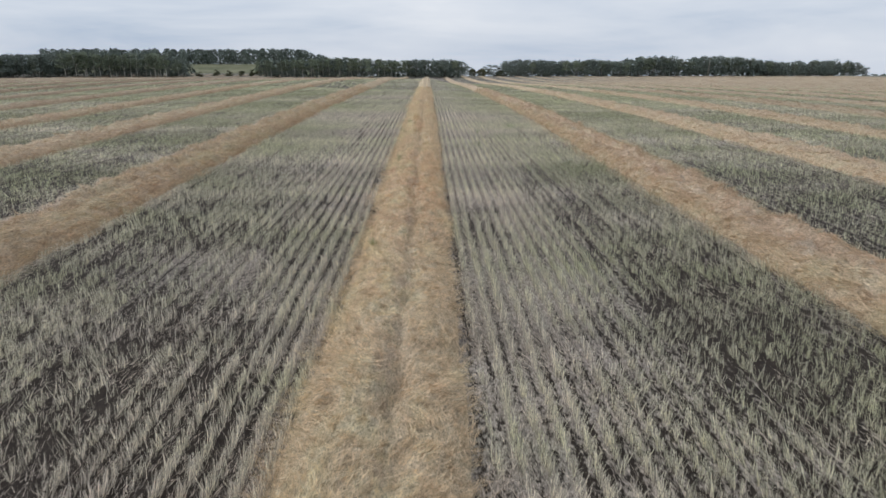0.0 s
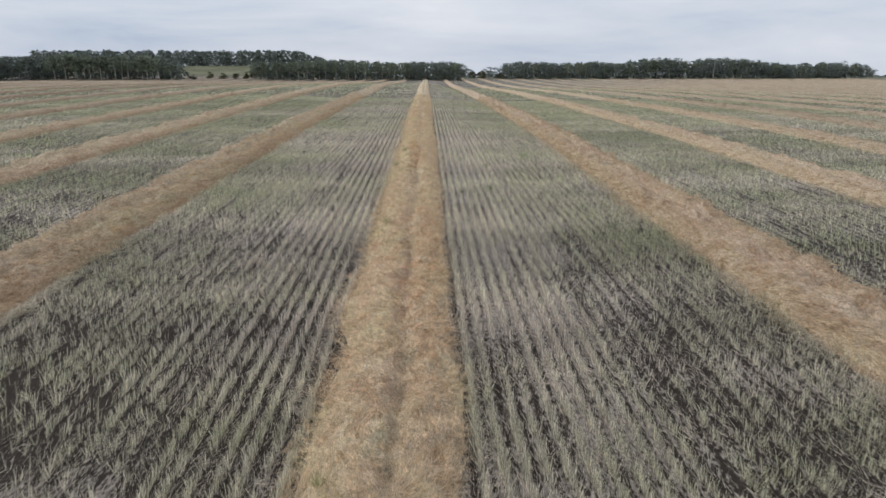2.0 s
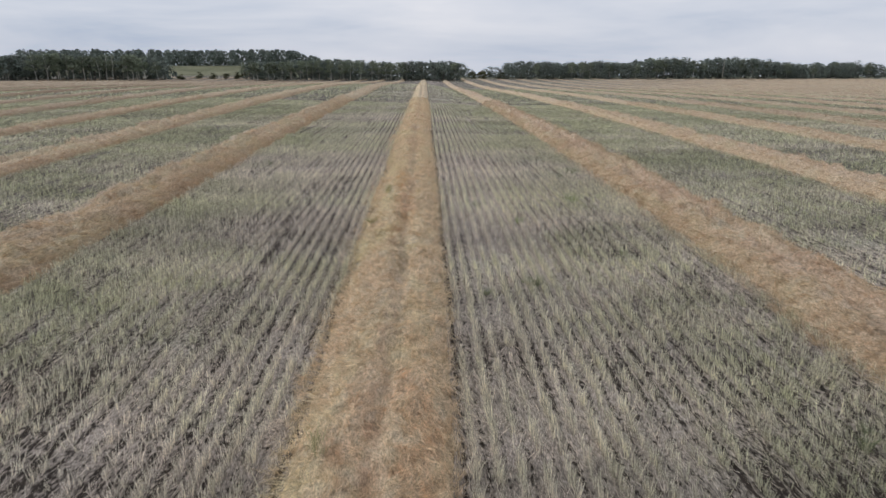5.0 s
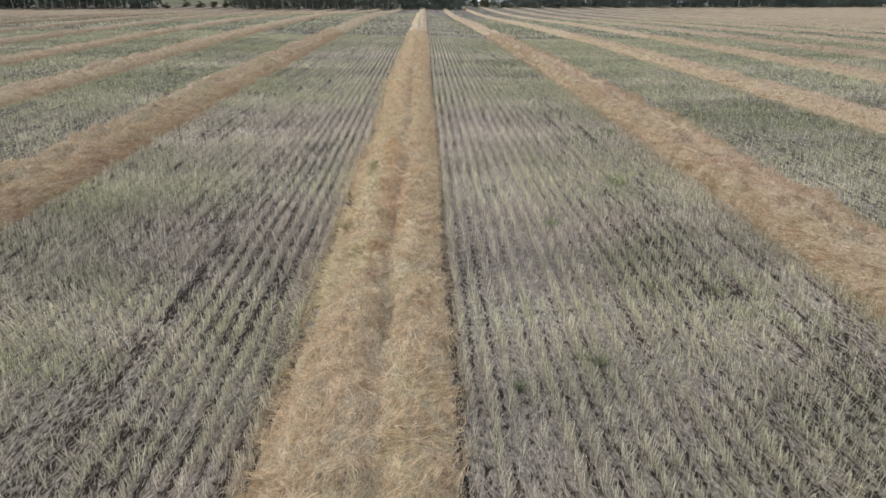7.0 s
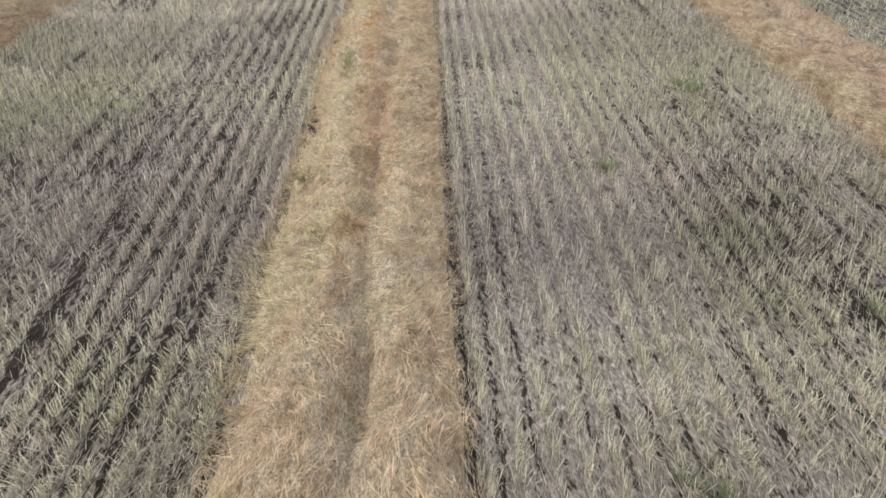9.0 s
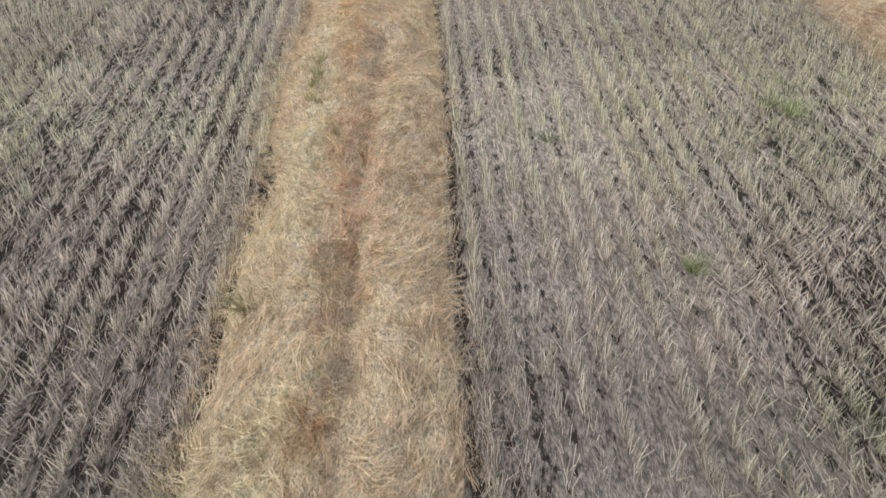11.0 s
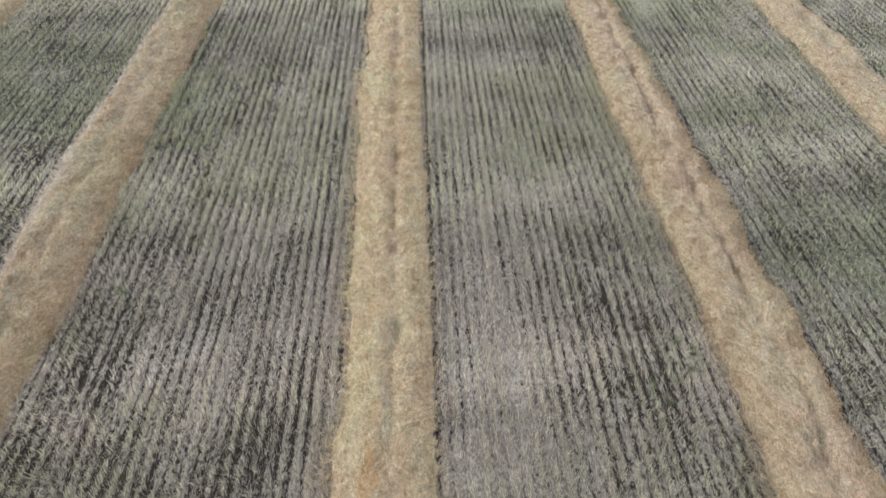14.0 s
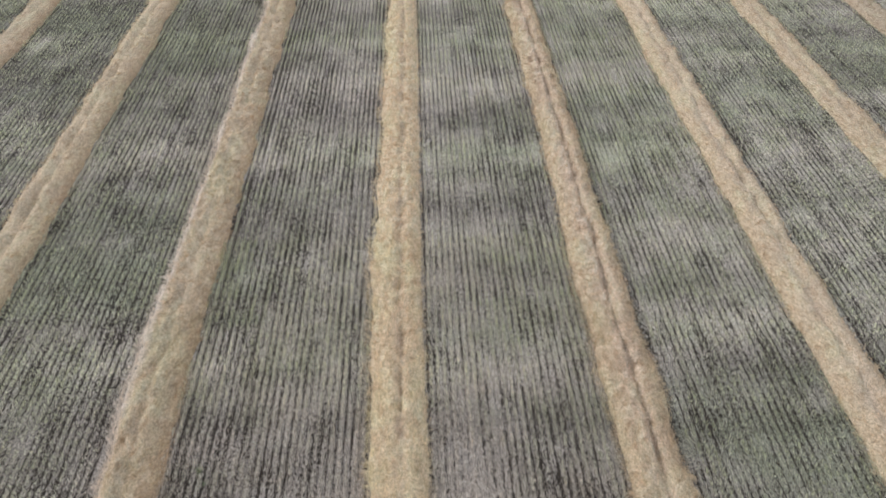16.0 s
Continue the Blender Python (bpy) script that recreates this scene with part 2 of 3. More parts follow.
    base = m.mix(crest, base, m.mix(1.0, base, (1.05, 1.05, 1.12), "MULTIPLY"))
    base = m.mix(rim, base, m.mix(1.0, tufts, (0.80, 0.71, 0.62), "MULTIPLY"))
    # the outer windrows are darker and greyer
    base = m.mix(m.span(gap.outputs[0], 20.0, 34.0, 0.0, 1.0), base, m.mix(1.0, base, (0.78, 0.79, 0.82), "MULTIPLY"))
    base = m.mix(chaff, base, (0.56, 0.43, 0.32))
    # rosy stretches in the middle windrow, and a brown hollow whose shade is painted
    uneven = m.ramp(m.noise(m.place((4.5, 2.6, 4.0)), 1.0, 4.0, 0.65), [(0.40, 0.1), (0.58, 1.0)])
    for px, py, wide, long, tone in ((0.5, 20.0, 0.9, 9.0, (0.97, 0.86, 0.80)), (-0.5, 18.0, 0.9, 10.0, (1.0, 0.94, 0.95)), (0.12, 34.6, 0.45, 3.8, (0.96, 0.83, 0.76)), (-0.02, 31.6, 0.24, 1.1, (0.66, 0.54, 0.44)),
                                     (-0.1, 38.5, 0.35, 2.5, (0.90, 0.76, 0.62)), (0.2, 60.0, 1.2, 25.0, (0.97, 0.92, 0.89))):
        base = m.mix(m.calc("MULTIPLY", m.patch(px, py, wide, long), uneven), base, m.mix(1.0, base, tone, "MULTIPLY"))
    return base


def make_straw(name):
    m = Mat(name, 0.7)
    vary = m.ramp(m.island(), [(0.0, 0.6), (0.4, 1.02), (1.0, 1.25)])
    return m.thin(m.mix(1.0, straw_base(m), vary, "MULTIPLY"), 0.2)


def make_mound():
    m = Mat("packed_straw", 0.85)
    fibre = m.noise(m.place((60, 36, 60)), 1.0, 6.0, 0.8, 0.8)
    vary = m.ramp(fibre, [(0.41, 0.36), (0.5, 0.86), (0.59, 1.15)])
    m.bump(fibre, 0.8, 0.04)
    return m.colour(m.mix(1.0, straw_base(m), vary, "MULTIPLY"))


def make_leaves(name, low, high):
    m = Mat(name, 0.7)
    base = m.ramp(m.island(), [(0.0, low), (1.0, high)])
    return m.colour(m.mix(1.0, base, m.ramp(m.each(), [(0.0, 0.8), (1.0, 1.2)]), "MULTIPLY"))


def make_bark(name, pale, dark):
    m = Mat(name, 0.85)
    return m.colour(m.ramp(m.noise(m.place((3, 3, 1.2)), 1.0, 4.0, 0.7), [(0.38, dark), (0.55, pale)]))


SOIL = make_soil()
STUBBLE = make_stubble("cut_stubble", (0.79, 0.705, 0.60), (0.70, 0.655, 0.51), (0.56, 0.56, 0.365), 0.035)
LITTER = make_stubble("loose_grey_straw", (0.65, 0.56, 0.465), (0.62, 0.545, 0.445), (0.53, 0.50, 0.375), 0.0)
STRAW = make_straw("cut_straw")
MOUND = make_mound()
# distance haze over the woods is painted in: leaf colours lifted and greyed
ASPEN_LEAVES = make_leaves("aspen_leaves", (0.15, 0.18, 0.12), (0.23, 0.26, 0.175))
HAZED_DARK_LEAVES = make_leaves("hazed_dark_leaves", (0.13, 0.16, 0.135), (0.20, 0.23, 0.19))
SHRUB_LEAVES = make_leaves("shrub_leaves", (0.05, 0.06, 0.025), (0.16, 0.15, 0.08))
PALE_BARK = make_bark("pale_bark", (0.62, 0.60, 0.53), (0.25, 0.23, 0.2))
GREY_BARK = make_bark("grey_bark", (0.16, 0.14, 0.12), (0.06, 0.05, 0.045))
OLD_WOOD = make_bark("weathered_wood", (0.36, 0.33, 0.28), (0.2, 0.18, 0.15))

# ---- the lie of the land ----
rng = np.random.default_rng(7)


def smooth(a, b, v):
    t = np.clip((v - a) / (b - a), 0, 1)
    return t * t * (3 - 2 * t)


# the ground's height along lines away from the start, from one side of the field to the other
LAND_Y = (30, 45, 60, 75, 90, 105, 120, 136, 160, 200, 250, 300, 420)
LAND_X = (-17, -8, 0, 8)
LAND_Z = ((0, 0, 0, 0, -0.03, -0.12, -0.36, -0.78, -1.5, -2.95, -4.4, -5.0, -8.6),
          (0, 0, -0.08, -0.22, -0.35, -0.5, -0.68, -0.95, -1.6, -2.95, -4.4, -5.0, -8.6),
          (0, 0, -0.12, -0.3, -0.45, -0.6, -0.75, -1.0, -1.6, -2.8, -4.3, -4.95, -8.6),
          (0, -0.08, -0.3, -0.58, -0.9, -1.2, -1.6, -2.1, -2.85, -3.85, -4.6, -4.95, -8.6))


def land(x, y):
    """The height of the ground: a level field that rolls down to the woods, sooner on one side, and a rise behind them."""
    x, y = np.asarray(x, float), np.asarray(y, float)
    lines = [sum(np.interp(y + d, LAND_Y, line) for d in (-9, -4.5, 0, 4.5, 9)) / 5 for line in LAND_Z]
    z, n = lines[0], len(LAND_X)
    for i in range(1, n):
        f = smooth(LAND_X[i - 1], LAND_X[i], x)
        z = z * (1 - f) + lines[i] * f
    z = z - 0.03 * np.maximum(y - 420, 0)
    return z + 7.3 * smooth(-40, -85, x) * np.exp(-(((y - 395) / 70) ** 2))


def soft_noise(shape_seed, x, y, sx, sy):
    """Smooth noise from 0 to 1 on a grid with cells of sx by sy metres."""
    grid = np.random.default_rng(shape_seed + 50).random((257, 257))
    u, v = x / sx + 1000.3, y / sy + 1000.7
    i, j = np.floor(u).astype(int), np.floor(v).astype(int)
    fu, fv = u - i, v - j
    fu, fv = fu * fu * (3 - 2 * fu), fv * fv * (3 - 2 * fv)
    i0, i1, j0, j1 = i % 257, (i + 1) % 257, j % 257, (j + 1) % 257
    return (grid[i0, j0] * (1 - fu) + grid[i1, j0] * fu) * (1 - fv) + (grid[i0, j1] * (1 - fu) + grid[i1, j1] * fu) * fv


def mesh_of(name, verts, faces, material, shade=False):
    """A mesh from arrays: faces all with the same number of corners."""
    verts, faces = np.asarray(verts, np.float32).reshape(-1, 3), np.asarray(faces, np.int32)
    me = bpy.data.meshes.new(name)
    n = faces.shape[1]
    me.vertices.add(len(verts))
    me.vertices.foreach_set("co", verts.ravel())
    me.loops.add(faces.size)
    me.loops.foreach_set("vertex_index", faces.ravel())
    me.polygons.add(len(faces))
    me.polygons.foreach_set("loop_start", np.arange(0, faces.size, n, dtype=np.int32))
    me.polygons.foreach_set("use_smooth", np.full(len(faces), shade))
    me.update(calc_edges=True)
    me.materials.append(material)
    return me


def under(ob, parent):
    ob.parent = parent
    return ob


def sheet(name, xs, ys, height, material):
    """A grid over xs and ys with the given heights."""
    gx, gy = np.meshgrid(xs, ys)
    nx, ny = len(xs), len(ys)
    k = (np.arange(ny - 1)[:, None] * nx + np.arange(nx - 1)[None, :]).ravel()
    return mesh_of(name, np.stack([gx, gy, height(gx, gy)], -1), np.stack([k, k + 1, k + nx + 1, k + nx], -1), material, True)


def spread(a, b, step_a, growth):
    out = [a]
    while out[-1] < b:
        out.append(out[-1] + step_a)
        step_a *= growth
    return out


side = spread(40, 2600, 4, 1.12)
ground_x = np.array([-v for v in side[::-1]] + list(np.arange(-39, 40, 1.5)) + side)
ground_y = np.array([-v for v in spread(12, 900, 4, 1.25)[::-1]] + list(np.arange(-11, 100, 1.0)) + list(np.arange(100, 420, 3.0)) + spread(420, 4200, 8, 1.12))
ground = new("ground", sheet("ground", ground_x, ground_y, lambda x, y: land(x, y) + 0.03 * (soft_noise(3, x, y, 1.3, 0.8) - 0.5), SOIL))
tagged(ground, "dark brown field soil littered with grey straw", "ground", kind="structure")


# ---- blades and strands ----
def blades(base, way, length, width, bend=0.0, flat=False):
    """Tapered blades: one triangle each, three with a kink where bend is not 0, or two with a blunt end. way: unit vectors."""
    n = len(base)
    across = np.cross(way, rng.normal(size=(n, 3)))
    across /= np.linalg.norm(across, axis=1, keepdims=True) + 1e-9
    w = across * (width * 0.5)[:, None]
    tip = base + way * length[:, None]
    if flat:
        v = np.stack([base - w, base + w, tip + w * 0.8, tip - w * 0.8], 1).reshape(-1, 3)
        k = 4 * np.arange(n)[:, None]
        return v, np.concatenate([k + [0, 1, 2], k + [0, 2, 3]])
    if not bend:
        return np.stack([base - w, base + w, tip], 1).reshape(-1, 3), np.arange(3 * n).reshape(n, 3)
    mid = base + way * (length * 0.55)[:, None]
    tip = tip + rng.normal(size=(n, 3)) * (length * bend)[:, None] * np.array([1, 1, 0.5])
    v = np.stack([base - w, base + w, mid - w * 0.8, mid + w * 0.8, tip], 1).reshape(-1, 3)
    k = 5 * np.arange(n)[:, None]
    return v, np.concatenate([k + [0, 1, 3], k + [0, 3, 2], k + [2, 3, 4]])


def joined(parts):
    verts, faces, n = [], [], 0
    for v, f in parts:
        verts.append(v)
        faces.append(f + n)
        n += len(v)
    return np.concatenate(verts), np.concatenate(faces)


CENTRES = {k: PITCH * k + {0: 0.08, -1: -0.15, 1: 0.14}.get(k, 0.0) for k in range(-18, 24)}


def centre_line(k, y):
    """Where windrow k runs: nearly straight, with a slight wander."""
    return CENTRES[k] + 0.16 * (soft_noise(40 + k, y, y * 0 + k, 9.0, 1.0) - 0.5) + 0.10 * (soft_noise(80 + k, y, y * 0 + k, 2.6, 1.0) - 0.5)


def half_width(k, y, which):
    rough = 0.3 if k else 0.09 if which else 0.36
    wide = 1.06 if k == 0 else 1.03
    return wide + rough * (soft_noise(120 + 2 * k + which, y, y * 0 + k, 1.6, 1.0) - 0.5) + 0.6 * rough * (soft_noise(190 + 2 * k + which, y, y * 0 + k, 0.5, 1.0) - 0.5)


# furrow place, furrow depth, and how far the crest leans to one side, windrow by windrow
SHAPES = {0: (0.13, 0.5, 0.0), 1: (0.12, 0.8, 0.15), -1: (-0.05, 0.3, -0.5), 2: (0.1, 0.65, 0.1), -2: (-0.15, 0.6, -0.3), 3: (0.05, 0.6, 0.1)}


def windrow_height(k, s, y):
    """The top of windrow k at s from its middle line (-1 to 1 of its half width)."""
    place, depth, lean = SHAPES.get(k, (0.2 * math.sin(3 * k), 0.35, 0.3 * math.sin(5 * k)))
    crest = {0: 0.36, -1: 0.43, 1: 0.47, -2: 0.41, 2: 0.43}.get(k, 0.33) * np.maximum(1 - np.abs(s) ** (2.3 if k == 0 else 3.2), 0) ** (0.95 if k == 0 else 0.85) * (1 + lean * s)
    furrow = np.exp(-(((s - place - 0.13 * (soft_noise(260 + k, y, y * 0, 1.7, 1.0) - 0.5)) / 0.12) ** 2)) * (0.25 + 1.0 * soft_noise(280 + k, y, y * 0, 0.9, 1.0))
    lumps = (0.6 if k == 0 else 0.5) + (0.42 if k == 0 else 0.62) * soft_noise(300 + k, s * 1.1, y, 0.42, 0.6) + 0.45 * soft_noise(340 + k, s * 1.1, y, 0.19, 0.25)
    if k == 0:
        # pits along the furrow, a foot or two long
        pit = np.exp(-(((s - place - 0.3 * (soft_noise(361, y, y * 0, 0.8, 1.0) - 0.5)) / 0.17) ** 2)) * smooth(0.5, 0.85, soft_noise(363, y, y * 0, 0.42, 1.0))
        furrow = np.minimum(0.7 * furrow + 1.1 * pit, 1.7)
    return crest * lumps * (1 - depth * furrow)


def in_windrow(x, y):
    k = np.clip(np.rint(x / PITCH), -18, 23).astype(int)
    return np.abs(x - np.vectorize(CENTRES.get)(k)) < np.where(k == 0, 1.0, 0.86 + 0.22 * soft_noise(31, x, y, 0.4, 0.5))


def standing(x0, x1, y0, y1, per_m, width, tall, tuft=1, skip=None, flat=False):
    """Cut stalks standing in the drilled rows, in tufts of so many."""
    rows = np.arange(math.ceil(x0 / ROW), math.floor(x1 / ROW) + 1) * ROW
    n = int(len(rows) * (y1 - y0) * per_m / tuft)
    y = rng.uniform(y0, y1, n)
    r = rng.choice(rows, n)
    x = r + rng.normal(0, 0.023, n) + 0.035 * (soft_noise(11, y, r * 3, 2.5, 1.0) - 0.5)
    thick = soft_noise(12, r * 7.7, y, 1.0, 0.22) * 0.45 + soft_noise(19, r * 53.1, y, 1.0, 5.0) * 0.55
    # beaten down here and there
    keep = rng.random(n) < (0.1 + 1.5 * smooth(0.2, 0.75, thick)) * (0.5 + 0.7 * smooth(0.25, 0.7, 0.6 * soft_noise(13, x, y, 2.6, 1.6) + 0.4 * soft_noise(29, x, y, 0.7, 0.5)))
    keep &= rng.random(n) > 0.35 * smooth(2.0, 4.0, np.abs(x)) * smooth(30, 18, y)
    keep &= ~in_windrow(x, y)
    if skip is not None:
        keep &= ~skip(x, y)
    x, y = np.repeat(x[keep], tuft), np.repeat(y[keep], tuft)
    n = len(x)
    if tuft > 1:
        x, y = x + rng.normal(0, 0.013, n), y + rng.normal(0, 0.018, n)
    lean = rng.normal(0, 1, (n, 2)) * (0.2, 0.25) + np.stack([0.35 * (soft_noise(14, x, y, 0.8, 0.6) - 0.5), 0.1 + 0.5 * (soft_noise(15, x, y, 1.2, 0.9) - 0.5)], -1)
    way = np.concatenate([lean, np.ones((n, 1))], 1)
    way /= np.linalg.norm(way, axis=1, keepdims=True)
    return blades(np.stack([x, y, land(x, y) - 0.01], -1), way, tall * rng.uniform(0.5, 1.25, n), width * rng.uniform(0.7, 1.4, n), 0.0, flat)


def lying(x0, x1, y0, y1, per_m2, width, long, skip=None):
    """Loose straw that lies between the rows, in wisps that run much the same way."""
    n = int((x1 - x0) * (y1 - y0) * per_m2)
    x, y = rng.uniform(x0, x1, n), rng.uniform(y0, y1, n)
    keep = rng.random(n) < 0.15 + 1.6 * smooth(0.3, 0.75, 0.6 * soft_noise(16, x, y, 0.5, 0.7) + 0.4 * soft_noise(18, x, y, 2.4, 1.5))
    # little loose straw on the bare near parts
    keep &= rng.random(n) > 0.6 * smooth(2.5, 4.5, np.abs(x)) * smooth(28, 12, y)
    keep &= ~in_windrow(x, y)
    if skip is not None:
        keep &= ~skip(x, y)
    x, y = x[keep], y[keep]
    n = len(x)
    a = math.pi / 2 + 1.3 * (soft_noise(63, x, y, 0.5, 0.6) - 0.5) + rng.normal(0, 0.3, n)
    way = np.stack([np.cos(a), np.sin(a), rng.normal(0.12, 0.2, n)], -1)
    way /= np.linalg.norm(way, axis=1, keepdims=True)
    return blades(np.stack([x, y, land(x, y) + rng.uniform(0.01, 0.09, n)], -1), way, long * rng.uniform(0.5, 1.3, n), width * rng.uniform(0.7, 1.3, n))


def skirt(x, y0, y1, per_m, side, width=0.0055):
    """Wisps that have slid off the ragged side of a windrow."""
    n = int((y1 - y0) * per_m)
    y = rng.uniform(y0, y1, n)
    keep = rng.random(n) < 1.4 * smooth(0.35, 0.8, soft_noise(27, y, y * 0 + x, 0.8, 1.0))
    y = y[keep]
    n = len(y)
    px = x + side * np.abs(rng.normal(0, 0.16, n))
    a = rng.normal(math.pi / 2 - 0.63 * side, 0.7, n)
    way = np.stack([np.cos(a), np.sin(a), rng.normal(0.0, 0.25, n)], -1)
    way /= np.linalg.norm(way, axis=1, keepdims=True)
    return blades(np.stack([px, y, land(px, y) + rng.uniform(0.03, 0.13, n)], -1), way, rng.uniform(0.08, 0.2, n) * (1 + 20 * (width - 0.0055)), width * rng.uniform(0.75, 1.3, n))


NEAR_X, NEAR_Y, MID_Y = 9.5, (4.0, 54.0), (9.0, 86.0)


def is_near(x, y):
    return (np.abs(x) < NEAR_X) & (y > NEAR_Y[0]) & (y < NEAR_Y[1])


def stubble_strip(k):
    """The stubble between windrow k and the next one."""
    x0, x1 = CENTRES[k] + 0.85, CENTRES[k + 1] - 0.85
    reach = max(abs(x0), abs(x1))
    stalks, loose = [standing(x0, x1, 88, 165, 2.4, 0.10, 0.20), standing(x0, x1, -24, 3, 1.0, 0.06, 0.2)], [lying(x0, x1, 88, 110, 1.0, 0.08, 0.3)]
    if reach < 9.5:
        stalks.append(standing(x0, x1, *NEAR_Y, 210, 0.0050, 0.20, 4, None, True))
        loose.append(lying(x0, x1, *NEAR_Y, 520, 0.0062, 0.17))
        loose.append(skirt(CENTRES[k + 1] - (1.12 if k == -1 else 0.98), *NEAR_Y, 420, -1))
        loose.append(skirt(CENTRES[k] + (1.14 if k == 0 else 0.98), *NEAR_Y, 160 if k == 0 else 420, 1))
    if reach < 20:
        stalks.append(standing(x0, x1, *MID_Y, 68, 0.0145, 0.20, 2, is_near))
        loose.append(lying(x0, x1, *MID_Y, 110, 0.013, 0.22, is_near))
        if reach > 9.5:
            loose.append(skirt(CENTRES[k + 1] - 0.98, *MID_Y, 120, -1, 0.012))
            loose.append(skirt(CENTRES[k] + 0.98, *MID_Y, 120, 1, 0.012))
    elif reach < 45:
        stalks.append(standing(x0, x1, 20, 88, 26, 0.025, 0.20))
        loose.append(lying(x0, x1, 12, 88, 26, 0.03, 0.26))
    else:
        stalks.append(standing(x0, x1, 25, 88, 3.6, 0.075, 0.20))
    thing = new("stubble", mesh_of("stubble", *joined(stalks), STUBBLE))
    tagged(thing, "olive and grey cut stubble standing in drilled rows", "stubble", "stubble between windrows", "stuff")
    litter = new("straw_litter", mesh_of("straw_litter", *joined(loose), LITTER))
    return tagged(litter, "loose grey straw lying between stubble rows", "straw", "straw between stubble rows", "stuff")


def strands(k, y0, y1, per_m2, width, long, tuft=6, bend=0.0, fan=0.3, up=0.16):
    """Loose straw over a windrow, in sheaves that fan from one root, from the middle outwards and along."""
    n = int((y1 - y0) * 2.3 * per_m2 / tuft)
    y = rng.uniform(y0, y1, n)
    s = rng.uniform(-1.06, 1.03, n)
    edge = rng.random(n) < (0.2 if k in (-1, -2) else 0.06)
    s = np.where(edge, -0.98 - np.abs(rng.normal(0, 0.09, n)), s)
    place = SHAPES.get(k, (9.0, 0, 0))[0]
    lifted = 0.4 * edge
    open_furrow = rng.random(n) < 0.6 * np.exp(-(((s - place) / 0.09) ** 2))
    y, s, lifted = y[~open_furrow], s[~open_furrow], lifted[~open_furrow]
    n = len(y)
    hw = np.where(s < 0, half_width(k, y, 0), half_width(k, y, 1))
    x = centre_line(k, y) + s * hw
    z = land(x, y) + windrow_height(k, s, y) - 0.04 + 0.07 * rng.random(n) ** 2 + 0.06 * (s < -1) * rng.random(n)
    turn = rng.normal(0, 0.35, n) + np.where(s < place, 1, -1) * (0.25 + 0.6 * np.abs(s)) + 3.0 * (soft_noise(17 + k, x, y, 0.5, 0.55) - 0.5)
    turn = np.where(rng.random(n) < 0.3, turn + math.pi, turn)
    rise = rng.normal(up, 0.22, n) + lifted
    x, y, z, turn, rise = (np.repeat(v, tuft) for v in (x, y, z, turn, rise))
    n = len(x)
    turn = turn + rng.normal(0, fan, n)
    way = np.stack([-np.sin(turn), np.cos(turn), rise + rng.normal(0, 0.12, n)], -1)
    way /= np.linalg.norm(way, axis=1, keepdims=True)
    base = np.stack([x, y, z], -1) + rng.normal(0, 1, (n, 3)) * np.array([0.025, 0.025, 0.008])
    return blades(base - way * (0.3 * long), way, long * rng.uniform(0.6, 1.3, n), width * rng.uniform(0.6, 1.4, n), bend)


def windrow(k):
    """One long row of cut grain: a packed mound under a loose layer of straw."""
    thing = new("windrow", None)
    thing.location = (CENTRES[k], 0, 0)
    fine = abs(k) <= 1
    steps_y = np.concatenate([np.arange(-40, 0, 4.0), np.arange(0, 90, 0.14 if fine else 0.25 if abs(k) < 4 else 1.2), np.arange(90, 170, 2.0), np.arange(170, 292, 4.0)])
    steps_s = np.linspace(-1, 1, 21 if fine else 13 if abs(k) < 4 else 9)
    gs, gy = np.meshgrid(steps_s, steps_y)
    gx = centre_line(k, gy) + 0.95 * gs * np.where(gs < 0, half_width(k, gy, 0), half_width(k, gy, 1))
    gz = land(gx, gy) + windrow_height(k, gs, gy) - 0.035
    nx, ny = len(steps_s), len(steps_y)
    c = (np.arange(ny - 1)[:, None] * nx + np.arange(nx - 1)[None, :]).ravel()
    me = mesh_of("mound", np.stack([gx - CENTRES[k], gy, gz], -1), np.stack([c, c + 1, c + nx + 1, c + nx], -1), MOUND, True)
    under(new("mound", me), thing)
    if k == 0:
        pieces = [strands(k, 3, 54, 1000, 0.0058, 0.18, 7, 0.0, 0.42, 0.2), strands(k, 3, 54, 480, 0.006, 0.25, 6, 0.26, 0.36, 0.26), strands(k, 54, 90, 450, 0.015, 0.22)]
    elif fine:
        pieces = [strands(k, 8, 50, 800, 0.0075, 0.22, 7), strands(k, 8, 50, 190, 0.008, 0.3, 6, 0.2, 0.3, 0.32), strands(k, 50, 90, 330, 0.016, 0.24)]
    elif abs(k) <= 4:
        pieces = [strands(k, 8 + 4 * abs(k), 88, 110, 0.017, 0.26, 5)]
    else:
        pieces = [strands(k, 24, 90, 16, 0.034, 0.26)]
    pieces += [strands(k, 90, 165, 10, 0.035, 0.24), strands(k, -30, 20 if abs(k) > 4 else 10 if abs(k) > 1 else 2, 10, 0.03, 0.24)]
    v, f = joined(pieces)
    v[:, 0] -= CENTRES[k]
    under(tagged(new("loose_straw", mesh_of("loose_straw", v, f, STRAW)), kind="stuff"), thing)
    return tagged(thing, "long windrow of cut golden grain straw on stubble", "windrow", "windrows across the field")


for k in range(-18, 24):
    windrow(k)
for k in range(-18, 23):
    stubble_strip(k)


